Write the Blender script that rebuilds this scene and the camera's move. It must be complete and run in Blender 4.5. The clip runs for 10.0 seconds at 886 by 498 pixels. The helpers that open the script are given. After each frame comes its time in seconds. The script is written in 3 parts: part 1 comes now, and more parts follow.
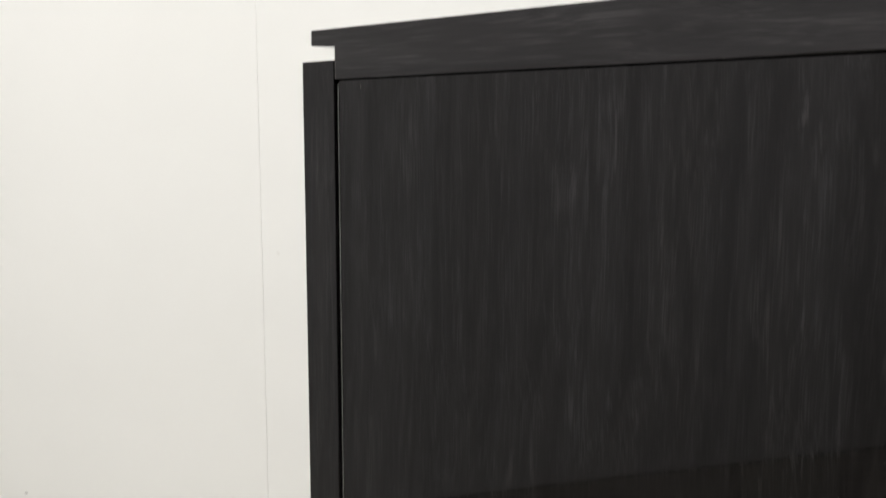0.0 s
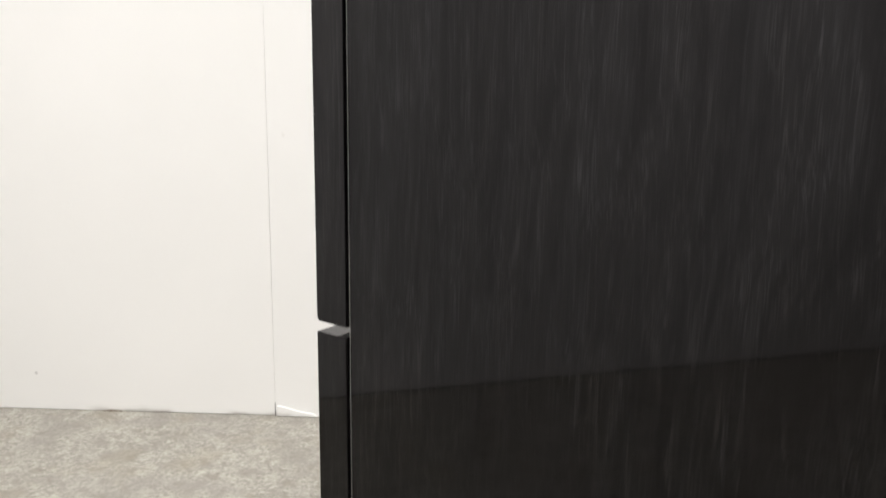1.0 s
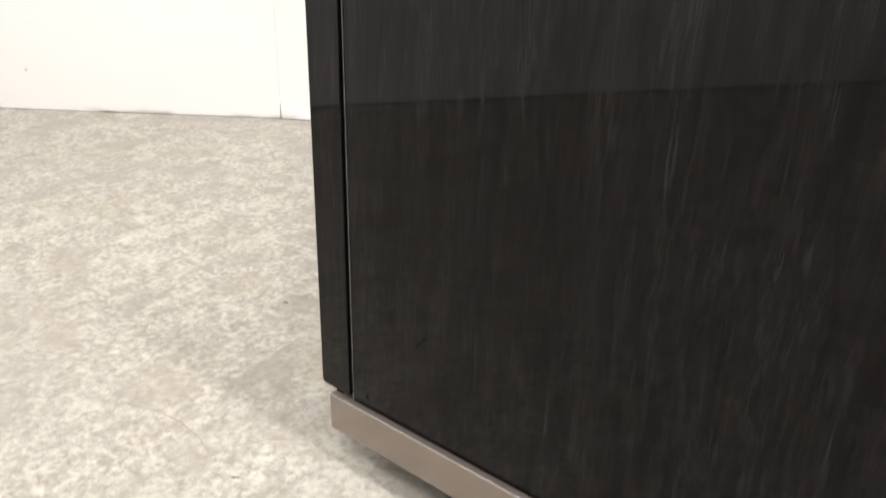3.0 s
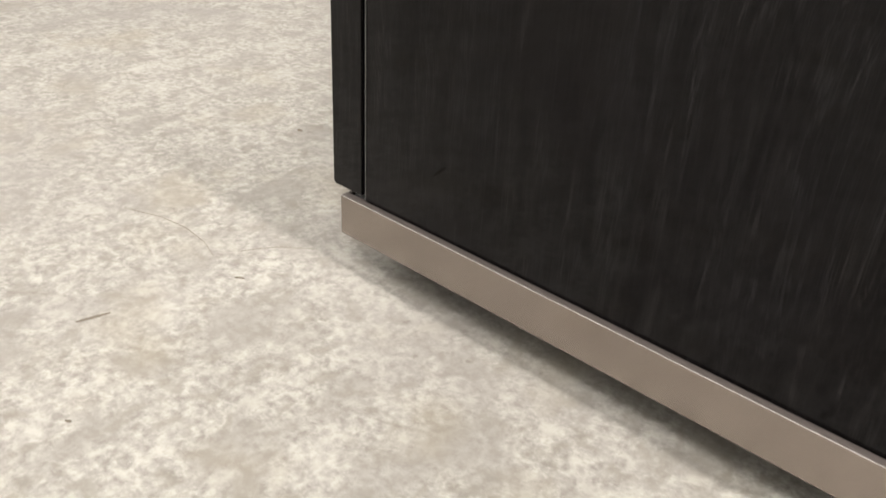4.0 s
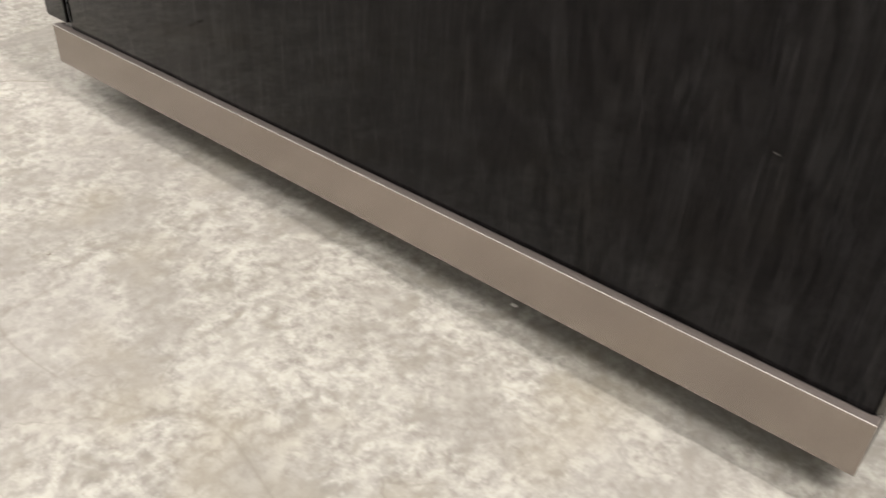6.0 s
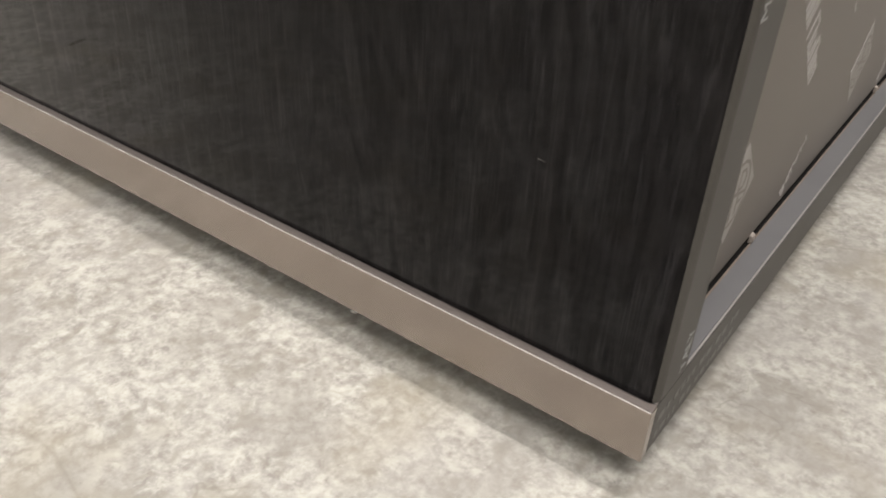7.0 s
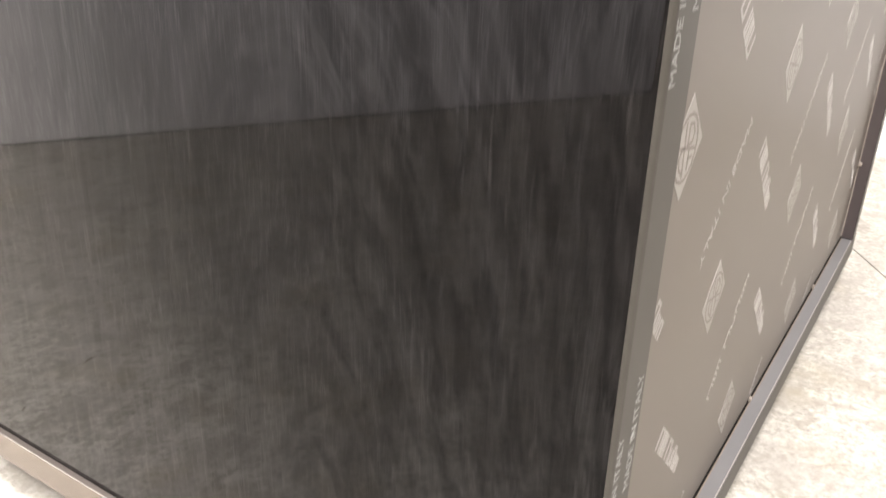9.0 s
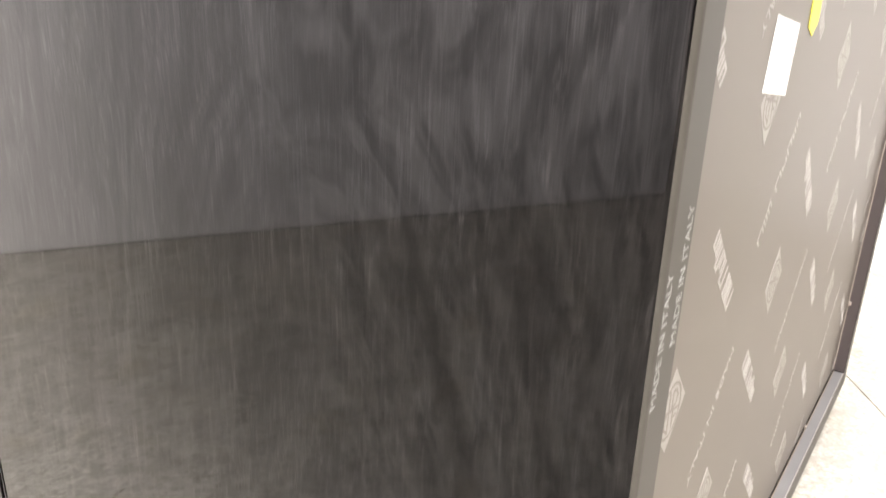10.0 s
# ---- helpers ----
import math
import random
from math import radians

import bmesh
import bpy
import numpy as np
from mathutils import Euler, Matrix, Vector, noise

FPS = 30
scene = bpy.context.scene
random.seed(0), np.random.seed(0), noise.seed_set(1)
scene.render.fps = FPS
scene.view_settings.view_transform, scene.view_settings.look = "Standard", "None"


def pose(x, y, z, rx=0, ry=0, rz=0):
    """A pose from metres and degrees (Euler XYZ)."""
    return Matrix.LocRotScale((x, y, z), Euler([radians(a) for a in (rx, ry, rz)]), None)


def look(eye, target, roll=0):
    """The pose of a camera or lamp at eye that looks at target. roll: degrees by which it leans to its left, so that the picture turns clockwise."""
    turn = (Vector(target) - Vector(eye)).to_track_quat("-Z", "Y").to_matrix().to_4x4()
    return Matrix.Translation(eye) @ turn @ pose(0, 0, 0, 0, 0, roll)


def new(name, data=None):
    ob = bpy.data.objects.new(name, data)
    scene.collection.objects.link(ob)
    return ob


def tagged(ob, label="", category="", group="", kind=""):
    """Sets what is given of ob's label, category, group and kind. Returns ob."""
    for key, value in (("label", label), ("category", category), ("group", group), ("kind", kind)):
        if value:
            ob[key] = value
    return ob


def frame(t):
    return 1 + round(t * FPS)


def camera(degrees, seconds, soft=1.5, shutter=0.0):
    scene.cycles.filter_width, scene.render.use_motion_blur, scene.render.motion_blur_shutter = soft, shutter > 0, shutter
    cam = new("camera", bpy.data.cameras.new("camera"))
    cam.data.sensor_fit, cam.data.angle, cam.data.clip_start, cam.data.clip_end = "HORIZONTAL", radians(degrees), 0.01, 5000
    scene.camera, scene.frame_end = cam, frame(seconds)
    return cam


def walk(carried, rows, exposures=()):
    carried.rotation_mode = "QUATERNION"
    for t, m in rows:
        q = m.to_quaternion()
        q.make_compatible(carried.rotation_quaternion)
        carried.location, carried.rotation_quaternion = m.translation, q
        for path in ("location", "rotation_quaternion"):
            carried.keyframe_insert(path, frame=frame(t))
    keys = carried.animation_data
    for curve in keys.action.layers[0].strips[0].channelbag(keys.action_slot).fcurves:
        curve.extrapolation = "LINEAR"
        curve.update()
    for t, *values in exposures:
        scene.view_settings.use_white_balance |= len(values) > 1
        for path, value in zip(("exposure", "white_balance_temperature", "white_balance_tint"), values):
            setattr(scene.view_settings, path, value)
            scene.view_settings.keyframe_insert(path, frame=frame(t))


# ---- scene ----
cam = camera(55.30, 10.0, soft=1.6, shutter=0.3)
PATH = [
    (0, (0.2878, -0.2642, 0.5029), (-0.3241, 0.5152, 0.3685), 0.19),
    (0.2, (0.2921, -0.2625, 0.4893), (-0.3285, 0.5077, 0.3427), 0.31),
    (0.3, (0.2917, -0.2631, 0.4824), (-0.3279, 0.5069, 0.3298), 0.37),
    (0.5, (0.2945, -0.2721, 0.4754), (-0.3166, 0.5013, 0.3071), 0.32),
    (1, (0.2917, -0.2703, 0.4382), (-0.3162, 0.4962, 0.2312), 0.73),
    (1.5, (0.2893, -0.2627, 0.3981), (-0.3097, 0.4950, 0.1388), 0.66),
    (2, (0.2870, -0.2584, 0.3651), (-0.3024, 0.4878, 0.0557), 0.67),
    (2.5, (0.2851, -0.2504, 0.3251), (-0.2975, 0.4784, -0.0348), 0.45),
    (3, (0.2809, -0.2445, 0.2890), (-0.2983, 0.4556, -0.1285), 1.19),
    (3.2, (0.2794, -0.2440, 0.2712), (-0.2979, 0.4432, -0.1698), 1.60),
    (4.3, (0.2942, -0.2441, 0.2205), (-0.2685, 0.3987, -0.2993), 3.02),
    (4.5, (0.3155, -0.2419, 0.2191), (-0.2454, 0.3956, -0.3091), 2.67),
    (5, (0.3666, -0.2307, 0.2181), (-0.1878, 0.4013, -0.3233), 2.15),
    (5.5, (0.4104, -0.2188, 0.2129), (-0.1308, 0.4142, -0.3406), 2.27),
    (6, (0.4446, -0.2104, 0.2088), (-0.0626, 0.4367, -0.3605), 3.20),
    (6.2, (0.4572, -0.2013, 0.2090), (-0.0412, 0.4430, -0.3710), 2.79),
    (7.3, (0.4948, -0.1867, 0.2284), (0.0271, 0.5128, -0.3119), 3.31),
    (7.5, (0.4982, -0.1887, 0.2481), (0.0261, 0.5213, -0.2744), 2.97),
    (8, (0.5011, -0.1968, 0.2937), (0.0250, 0.5400, -0.1864), 2.47),
    (8.5, (0.5046, -0.2049, 0.3313), (0.0221, 0.5466, -0.1186), 1.49),
    (9, (0.5068, -0.2114, 0.3742), (0.0199, 0.5505, -0.0528), 1.46),
    (9.5, (0.5099, -0.2160, 0.4211), (0.0112, 0.5530, 0.0211), 1.74),
    (10, (0.5074, -0.2237, 0.4638), (-0.0014, 0.5534, 0.0933), 1.88),
]
EXPOSURES = [(0, -0.56, 6350, 6), (0.5, -0.41, 6360, 8), (1.0, -0.38, 6380, 8), (1.8, -0.35, 6450, 10), (2.5, -0.15, 6500, 10), (3.1, 0.0, 6500, 10), (4.5, -0.21, 6500, 10),
             (6.0, -0.18, 6500, 10), (7.5, 0.14, 6380, 10), (8.0, 0.74, 6450, 12), (9.0, 1.03, 6500, 12), (10, 1.38, 6500, 11)]
walk(cam, [(t, look(eye, target, roll)) for t, eye, target, roll in PATH], EXPOSURES)

# ---------------------------------------------------------------- world and lamps
world = bpy.data.worlds.new("world")
scene.world = world
world.use_nodes = True
world.node_tree.nodes["Background"].inputs["Color"].default_value = (0.9, 0.93, 1.0, 1)
world.node_tree.nodes["Background"].inputs["Strength"].default_value = 0.05

# the room stands turned against the cabinet: a runs along the long wall, b towards it
TURN = radians(36.16)
AX = Vector((math.cos(TURN), math.sin(TURN), 0))
BX = Vector((-math.sin(TURN), math.cos(TURN), 0))
WALL_B, WALL_A, ROOM_A, ROOM_B, CEIL = -0.688, 0.6213, 6.5, -6.5, 3.2
JOINT = 0.771


def room(a, b, z=0.0):
    return AX * a + BX * b + Vector((0, 0, z))


def ceiling_lamp(a, b, z, aim, wide, deep, watts):
    """A tube fitting under the ceiling of the hall, tipped towards a place on the floor."""
    data = bpy.data.lights.new("ceiling_lamp", "AREA")
    data.shape, data.size, data.size_y, data.energy = "RECTANGLE", wide, deep, watts
    data.color = (1.0, 0.953, 0.925)
    ob = new("ceiling_lamp", data)
    ob.matrix_world = look(room(a, b, z), room(*aim))
    return ob


tube = ceiling_lamp(0.45, -0.35, 2.9, (0.4, -0.3, 0.0), 1.2, 0.026, 82)
tube.matrix_world = pose(0.62, 0.011, 2.9)
ceiling_lamp(0.15, -2.0, 3.05, (0.15, -1.9, 0.0), 1.5, 0.3, 132)

# unseen fill spot, added to brighten the short wall that the side panel mirrors
spot = bpy.data.lights.new("wall_fill_spot", "SPOT")
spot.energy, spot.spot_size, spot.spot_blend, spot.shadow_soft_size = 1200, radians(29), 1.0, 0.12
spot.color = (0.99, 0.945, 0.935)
new("wall_fill_spot", spot).matrix_world = look(room(2.5, -1.9, 2.9), room(-0.69, -0.65, 0.97))


# ---------------------------------------------------------------- materials
class Nodes:
    def __init__(self, name):
        self.mat = bpy.data.materials.new(name)
        self.mat.use_nodes = True
        self.tree = self.mat.node_tree
        self.bsdf = self.tree.nodes["Principled BSDF"]

    def add(self, kind, values=(), **props):
        node = self.tree.nodes.new(kind)
        for key, value in props.items():
            setattr(node, key, value)
        for key, value in values:
            node.inputs[key].default_value = value
        return node

    def link(self, a, b):
        self.tree.links.new(a, b)

    def coords(self, scale, offset=(0, 0, 0), source=None):
        m = self.add("ShaderNodeMapping", (("Scale", scale), ("Location", offset)))
        if source is None:
            source = self.add("ShaderNodeTexCoord").outputs["Object"]
        self.link(source, m.inputs["Vector"])
        return m.outputs["Vector"]

    def noise(self, scale, size=1.0, detail=3.0, rough=0.55, offset=(0, 0, 0), source=None, distort=0.0):
        n = self.add("ShaderNodeTexNoise", (("Scale", size), ("Detail", detail), ("Roughness", rough), ("Distortion", distort)))
        self.link(self.coords(scale, offset, source), n.inputs["Vector"])
        return n.outputs["Fac"]

    def ramp(self, fac, stops):
        r = self.add("ShaderNodeValToRGB")
        el = r.color_ramp.elements
        while len(el) < len(stops):
            el.new(0.5)
        for e, (at, c) in zip(el, stops):
            e.position, e.color = at, (c, c, c, 1) if isinstance(c, (int, float)) else (*c, 1)
        self.link(fac, r.inputs["Fac"])
        return r.outputs["Color"]

    def mix(self, fac, a, b, blend="MIX"):
        m = self.add("ShaderNodeMix", data_type="RGBA", blend_type=blend)
        for key, v in ((0, fac), (6, a), (7, b)):
            if hasattr(v, "is_linked"):
                self.link(v, m.inputs[key])
            elif key == 0:
                m.inputs[0].default_value = v
            else:
                m.inputs[key].default_value = (*v, 1)
        return m.outputs[2]

    def math(self, op, a, b=0.0):
        m = self.add("ShaderNodeMath", operation=op)
        for i, v in enumerate((a, b)):
            if hasattr(v, "is_linked"):
                self.link(v, m.inputs[i])
            else:
                m.inputs[i].default_value = v
        return m.outputs[0]

    def bump(self, height, strength, distance):
        b = self.add("ShaderNodeBump", (("Strength", strength), ("Distance", distance)))
        self.link(height, b.inputs["Height"])
        self.link(b.outputs["Normal"], self.bsdf.inputs["Normal"])

    def set(self, **values):
        for key, v in values.items():
            sock = self.bsdf.inputs[key.replace("_", " ")]
            if hasattr(v, "is_linked"):
                self.link(v, sock)
            else:
                sock.default_value = (*v, 1) if isinstance(v, tuple) else v
        return self.mat


def veneer(name, along, polish=1.0):
    """Dark stained open-pored veneer under lacquer: short upright pores in bands that swerve and arch."""
    n = Nodes(name)
    if along == "z":
        bend, fine, mid, broad, axis = (5, 5, 2.2), (1900, 1900, 14), (230, 230, 6), (26, 26, 1.2), (1, 1, 0)
    else:
        bend, fine, mid, broad, axis = (2.2, 5, 5), (14, 1900, 1900), (6, 230, 230), (1.2, 26, 26), (0, 1, 1)
    plain = n.add("ShaderNodeTexCoord").outputs["Object"]
    arched = plain
    if along == "z":
        # the cathedral figure of a flat-sawn board
        sep = n.add("ShaderNodeSeparateXYZ")
        n.link(plain, sep.inputs[0])
        across = n.math("SUBTRACT", sep.outputs["X"], 0.31)
        up = n.math("MULTIPLY", n.math("MINIMUM", n.math("SUBTRACT", sep.outputs["Z"], 0.08), 0.32), 0.28)
        reach = n.math("SQRT", n.math("ADD", n.math("MULTIPLY", across, across), n.math("MULTIPLY", up, up)))
        com = n.add("ShaderNodeCombineXYZ")
        n.link(reach, com.inputs["X"])
        n.link(sep.outputs["Y"], com.inputs["Y"])
        n.link(sep.outputs["Z"], com.inputs["Z"])
        arched = com.outputs[0]

    def swerved(source, amount):
        shift = n.add("ShaderNodeVectorMath", (("Scale", 0.0),), operation="SCALE")
        shift.inputs[0].default_value = axis
        wave = n.math("MULTIPLY", n.math("SUBTRACT", n.noise(bend, 1.0, 2.5, 0.5), 0.5), amount)
        ripple = n.math("MULTIPLY", n.math("SUBTRACT", n.noise(bend, 5.0, 2.0, 0.5, (4, 4, 4)), 0.5), 0.2 * amount)
        n.link(n.math("ADD", wave, ripple), shift.inputs["Scale"])
        moved = n.add("ShaderNodeVectorMath", operation="ADD")
        n.link(source, moved.inputs[0])
        n.link(shift.outputs["Vector"], moved.inputs[1])
        return moved.outputs["Vector"]

    at, straight = swerved(arched, 0.07), swerved(plain, 0.03)
    fleck = [1.15 * v if v > 100 else 2.6 * v for v in fine]
    pores = n.noise(fleck, 1.0, 2.0, 0.55, source=straight)
    dashes = n.noise([0.2 * v if v > 100 else 2.6 * v for v in fine], 1.0, 2.0, 0.5, (6, 6, 6), straight)
    bands = n.noise(mid, 1.0, 3.0, 0.6, (3, 1, 2), at)
    cloud = n.noise(broad, 1.0, 2.0, 0.5, (7, 4, 1), at)
    figure = n.noise((170, 170, 3.0) if along == "z" else (3.0, 170, 170), 1.0, 3.0, 0.6, (5, 2, 8), at)
    figure = n.ramp(figure, ((0.36, 0.0), (0.64, 1.0)))
    colour = n.mix(n.ramp(cloud, ((0.3, 0.0), (0.7, 1.0))), (0.0005, 0.0004, 0.0005), (0.0010, 0.0008, 0.0008))
    streak = n.math("MULTIPLY", n.math("MULTIPLY", n.ramp(pores, ((0.46, 0.0), (0.62, 1.0))), n.ramp(dashes, ((0.42, 0.25), (0.60, 1.0)))), n.ramp(bands, ((0.34, 0.6), (0.62, 1.0))))
    streak = n.math("MULTIPLY", streak, n.math("ADD", 0.55, n.math("MULTIPLY", figure, 0.6)))
    tint = n.ramp(n.noise(broad, 3.0, 2.0, 0.5, (2, 9, 5), at), ((0.4, 0.0), (0.62, 1.0)))
    colour = n.mix(streak, colour, n.mix(tint, (0.0070, 0.0069, 0.0078), (0.0080, 0.0068, 0.0066)))
    rough = n.math("ADD", n.math("MULTIPLY", streak, 0.06), 0.035)
    n.bump(n.math("ADD", n.math("MULTIPLY", bands, 0.4), n.math("MULTIPLY", streak, 0.6)), 0.018, 0.0002)
    facing = n.add("ShaderNodeLayerWeight", (("Blend", 0.5),)).outputs["Facing"]
    gloss = n.ramp(facing, ((0.04, 0.225), (0.28, 0.232), (0.41, 0.25), (0.50, 0.36), (0.57, 0.45)))
    lustre = n.math("ADD", n.math("ADD", 0.77, n.math("MULTIPLY", figure, 0.17)), n.math("MULTIPLY", streak, 0.62))
    if along == "z":
        # slanting curl in the figure towards the back edge
        lean = n.add("ShaderNodeMapping", (("Rotation", (0, radians(-24), 0)), ("Scale", (210, 210, 34))))
        n.link(at, lean.inputs["Vector"])
        curl = n.add("ShaderNodeTexNoise", (("Scale", 1.0), ("Detail", 2.0), ("Distortion", 0.6)))
        n.link(lean.outputs["Vector"], curl.inputs["Vector"])
        part_of = n.ramp(n.math("ADD", sep.outputs["X"], n.math("MULTIPLY", cloud, 0.10)), ((0.31, 0.0), (0.37, 1.0)))
        wavy = n.math("MULTIPLY", part_of, n.math("SUBTRACT", n.ramp(curl.outputs["Fac"], ((0.38, 0.0), (0.62, 1.0))), 0.35))
        lustre = n.math("ADD", lustre, n.math("MULTIPLY", wavy, 0.44))
    gloss = n.math("MULTIPLY", n.math("MULTIPLY", gloss, polish), lustre)
    return n.set(Base_Color=colour, Roughness=rough, Specular_IOR_Level=gloss, Specular_Tint=(1.0, 0.963, 1.0))


def satin(name, colour, other, metal, rough, grain=(30, 30, 30), bump=0.02, gloss=0.5):
    n = Nodes(name)
    f = n.noise(grain, 1.0, 3.0)
    s = n.noise((900, 900, 900), 1.0, 1.0)
    c = n.mix(n.ramp(f, ((0.3, 0.0), (0.7, 1.0))), colour, other)
    n.bump(s, bump, 0.0004)
    return n.set(Base_Color=c, Metallic=metal, Specular_IOR_Level=gloss, Roughness=n.math("ADD", n.math("MULTIPLY", f, 0.08), rough - 0.04))


def concrete(name):
    """Pale trowelled concrete: soft flecks, lilac and tan clouds, pits, hair cracks and old scratches."""
    n = Nodes(name)
    large = n.noise((6, 6, 6), 1.0, 4.0, 0.6, distort=0.8)
    patch = n.noise((26, 22, 24), 1.0, 4.0, 0.58, (2, 5, 0), distort=0.3)
    blot = n.noise((75, 68, 70), 1.0, 4.0, 0.6, (7, 2, 0), distort=0.5)
    fleck = n.noise((210, 210, 210), 1.0, 3.0, 0.55, (9, 1, 0), distort=0.3)
    grit = n.noise((620, 620, 620), 1.0, 2.0)
    c = n.mix(n.ramp(fleck, ((0.34, 0.0), (0.50, 0.5), (0.66, 1.0))), (0.214, 0.200, 0.175), (0.409, 0.393, 0.346))
    c = n.mix(n.ramp(grit, ((0.34, 0.35), (0.46, 0.0))), c, (0.197, 0.181, 0.153))
    c = n.mix(n.ramp(grit, ((0.56, 0.0), (0.70, 0.4))), c, (0.461, 0.446, 0.399))
    c = n.mix(n.ramp(blot, ((0.36, 0.65), (0.48, 0.0))), c, (0.200, 0.184, 0.150))
    c = n.mix(n.ramp(blot, ((0.55, 0.0), (0.68, 0.6))), c, (0.455, 0.440, 0.384))
    c = n.mix(n.ramp(patch, ((0.36, 0.65), (0.50, 0.0))), c, (0.222, 0.206, 0.178))
    c = n.mix(n.ramp(patch, ((0.54, 0.0), (0.70, 0.4))), c, (0.425, 0.412, 0.367))
    c = n.mix(n.ramp(large, ((0.38, 0.4), (0.54, 0.0))), c, (0.252, 0.235, 0.214))
    tan = n.noise((13, 13, 13), 1.0, 3.0, 0.6, (1, 7, 0))
    c = n.mix(n.ramp(tan, ((0.53, 0.0), (0.70, 0.45))), c, (0.265, 0.234, 0.172))
    crack = n.math("ABSOLUTE", n.math("SUBTRACT", n.noise((28, 34, 30), 1.0, 3.0, 0.55, (6, 2, 0), distort=0.4), 0.5))
    where = n.ramp(n.noise((19, 19, 19), 1.0, 2.0, 0.5, (3, 9, 0)), ((0.57, 0.0), (0.68, 0.4)))
    c = n.mix(n.math("MULTIPLY", n.ramp(crack, ((0.003, 1.0), (0.016, 0.0))), where), c, (0.151, 0.136, 0.108))
    scratch = n.math("ABSOLUTE", n.math("SUBTRACT", n.noise((4, 9, 5), 1.0, 1.5, 0.4, (8, 3, 0)), 0.5))
    spots = n.ramp(n.noise((11, 13, 12), 1.0, 2.0, 0.5, (2, 7, 0)), ((0.50, 0.0), (0.60, 0.4)))
    c = n.mix(n.math("MULTIPLY", n.ramp(scratch, ((0.0015, 1.0), (0.0045, 0.0))), spots), c, (0.160, 0.143, 0.113))
    pits = n.noise((120, 120, 120), 1.0, 2.0, 0.5, (4, 8, 0))
    c = n.mix(n.ramp(pits, ((0.70, 0.0), (0.78, 0.5))), c, (0.126, 0.109, 0.084))
    n.bump(n.math("ADD", n.math("MULTIPLY", fleck, 0.7), n.math("MULTIPLY", grit, 0.3)), 0.25, 0.0010)
    return n.set(Base_Color=c, Roughness=n.math("ADD", n.math("MULTIPLY", patch, 0.25), 0.45))


def plaster(name):
    """White painted board, scuffed and soiled in places along its foot."""
    n = Nodes(name)
    f = n.noise((3, 3, 3), 1.0, 4.0)
    c = n.mix(n.ramp(f, ((0.3, 0.0), (0.7, 1.0))), (0.785, 0.779, 0.762), (0.81, 0.804, 0.789))
    sep = n.add("ShaderNodeSeparateXYZ")
    n.link(n.add("ShaderNodeTexCoord").outputs["Object"], sep.inputs[0])
    foot = n.ramp(n.math("ADD", sep.outputs["Z"], n.math("MULTIPLY", n.noise((16, 16, 60), 1.0, 4.0), 0.014)), ((0.007, 1.0), (0.0125, 0.0)))
    patch = n.ramp(n.noise((9, 9, 9), 1.0, 3.0, 0.6, (3, 2, 1)), ((0.54, 0.0), (0.66, 0.7)))
    c = n.mix(n.math("MULTIPLY", foot, patch), c, (0.20, 0.17, 0.14))
    dots = n.noise((38, 38, 38), 1.0, 1.0, 0.5, (1, 6, 2))
    c = n.mix(n.ramp(dots, ((0.80, 0.0), (0.83, 0.25))), c, (0.45, 0.41, 0.36))
    n.bump(n.noise((260, 260, 260), 1.0, 3.0), 0.08, 0.0008)
    return n.set(Base_Color=c, Roughness=0.62)


WOOD = veneer("dark_veneer", "z")
WOOD_FLAT = veneer("dark_veneer_crosswise", "x", 1.45)
BRONZE = satin("satin_bronze", (0.265, 0.23, 0.20), (0.30, 0.257, 0.223), 0.8, 0.20, (6, 6, 6), 0.006)
FILM = satin("taupe_film", (0.114, 0.096, 0.081), (0.128, 0.108, 0.091), 0.0, 0.40, (5, 5, 5), 0.01, 0.45)
EDGE_FILM = satin("grey_edge_film", (0.056, 0.051, 0.044), (0.064, 0.059, 0.051), 0.0, 0.45, gloss=0.25)
LEDGE = satin("blue_grey_melamine", (0.108, 0.106, 0.107), (0.122, 0.120, 0.120), 0.0, 0.33)
PRINT = satin("white_print", (0.265, 0.246, 0.228), (0.31, 0.29, 0.272), 0.0, 0.4)
FAINT = satin("faint_print", (0.15, 0.128, 0.11), (0.165, 0.143, 0.123), 0.0, 0.4)
EDGE_PRINT = satin("dull_white_print", (0.19, 0.191, 0.18), (0.24, 0.24, 0.23), 0.0, 0.42)
DARKER_PRINT = satin("darker_print", (0.088, 0.084, 0.077), (0.115, 0.11, 0.10), 0.0, 0.45, (300, 300, 300))
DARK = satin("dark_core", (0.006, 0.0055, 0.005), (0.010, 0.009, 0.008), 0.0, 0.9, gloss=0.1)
PAPER = satin("white_label_paper", (0.84, 0.84, 0.83), (0.86, 0.86, 0.85), 0.0, 0.5)
GREY_INK = satin("grey_ink", (0.50, 0.50, 0.50), (0.55, 0.55, 0.55), 0.0, 0.6)
FILLER = satin("grey_filler", (0.58, 0.57, 0.56), (0.64, 0.63, 0.62), 0.0, 0.7)
YELLOW = satin("yellow_sticker", (0.78, 0.70, 0.03), (0.82, 0.74, 0.05), 0.0, 0.45)
NAIL = satin("bright_nail", (0.27, 0.23, 0.20), (0.32, 0.28, 0.24), 0.2, 0.5)
PALE_STRIP = satin("pale_edge_strip", (0.085, 0.084, 0.083), (0.14, 0.138, 0.136), 0.0, 0.4, (4, 4, 30))
LINING = satin("brown_melamine", (0.05, 0.04, 0.04), (0.06, 0.048, 0.047), 0.0, 0.4)
DIM_TOP = satin("dimmed_bronze", (0.10, 0.084, 0.075), (0.118, 0.10, 0.09), 0.0, 0.5, (6, 6, 6), 0.006)
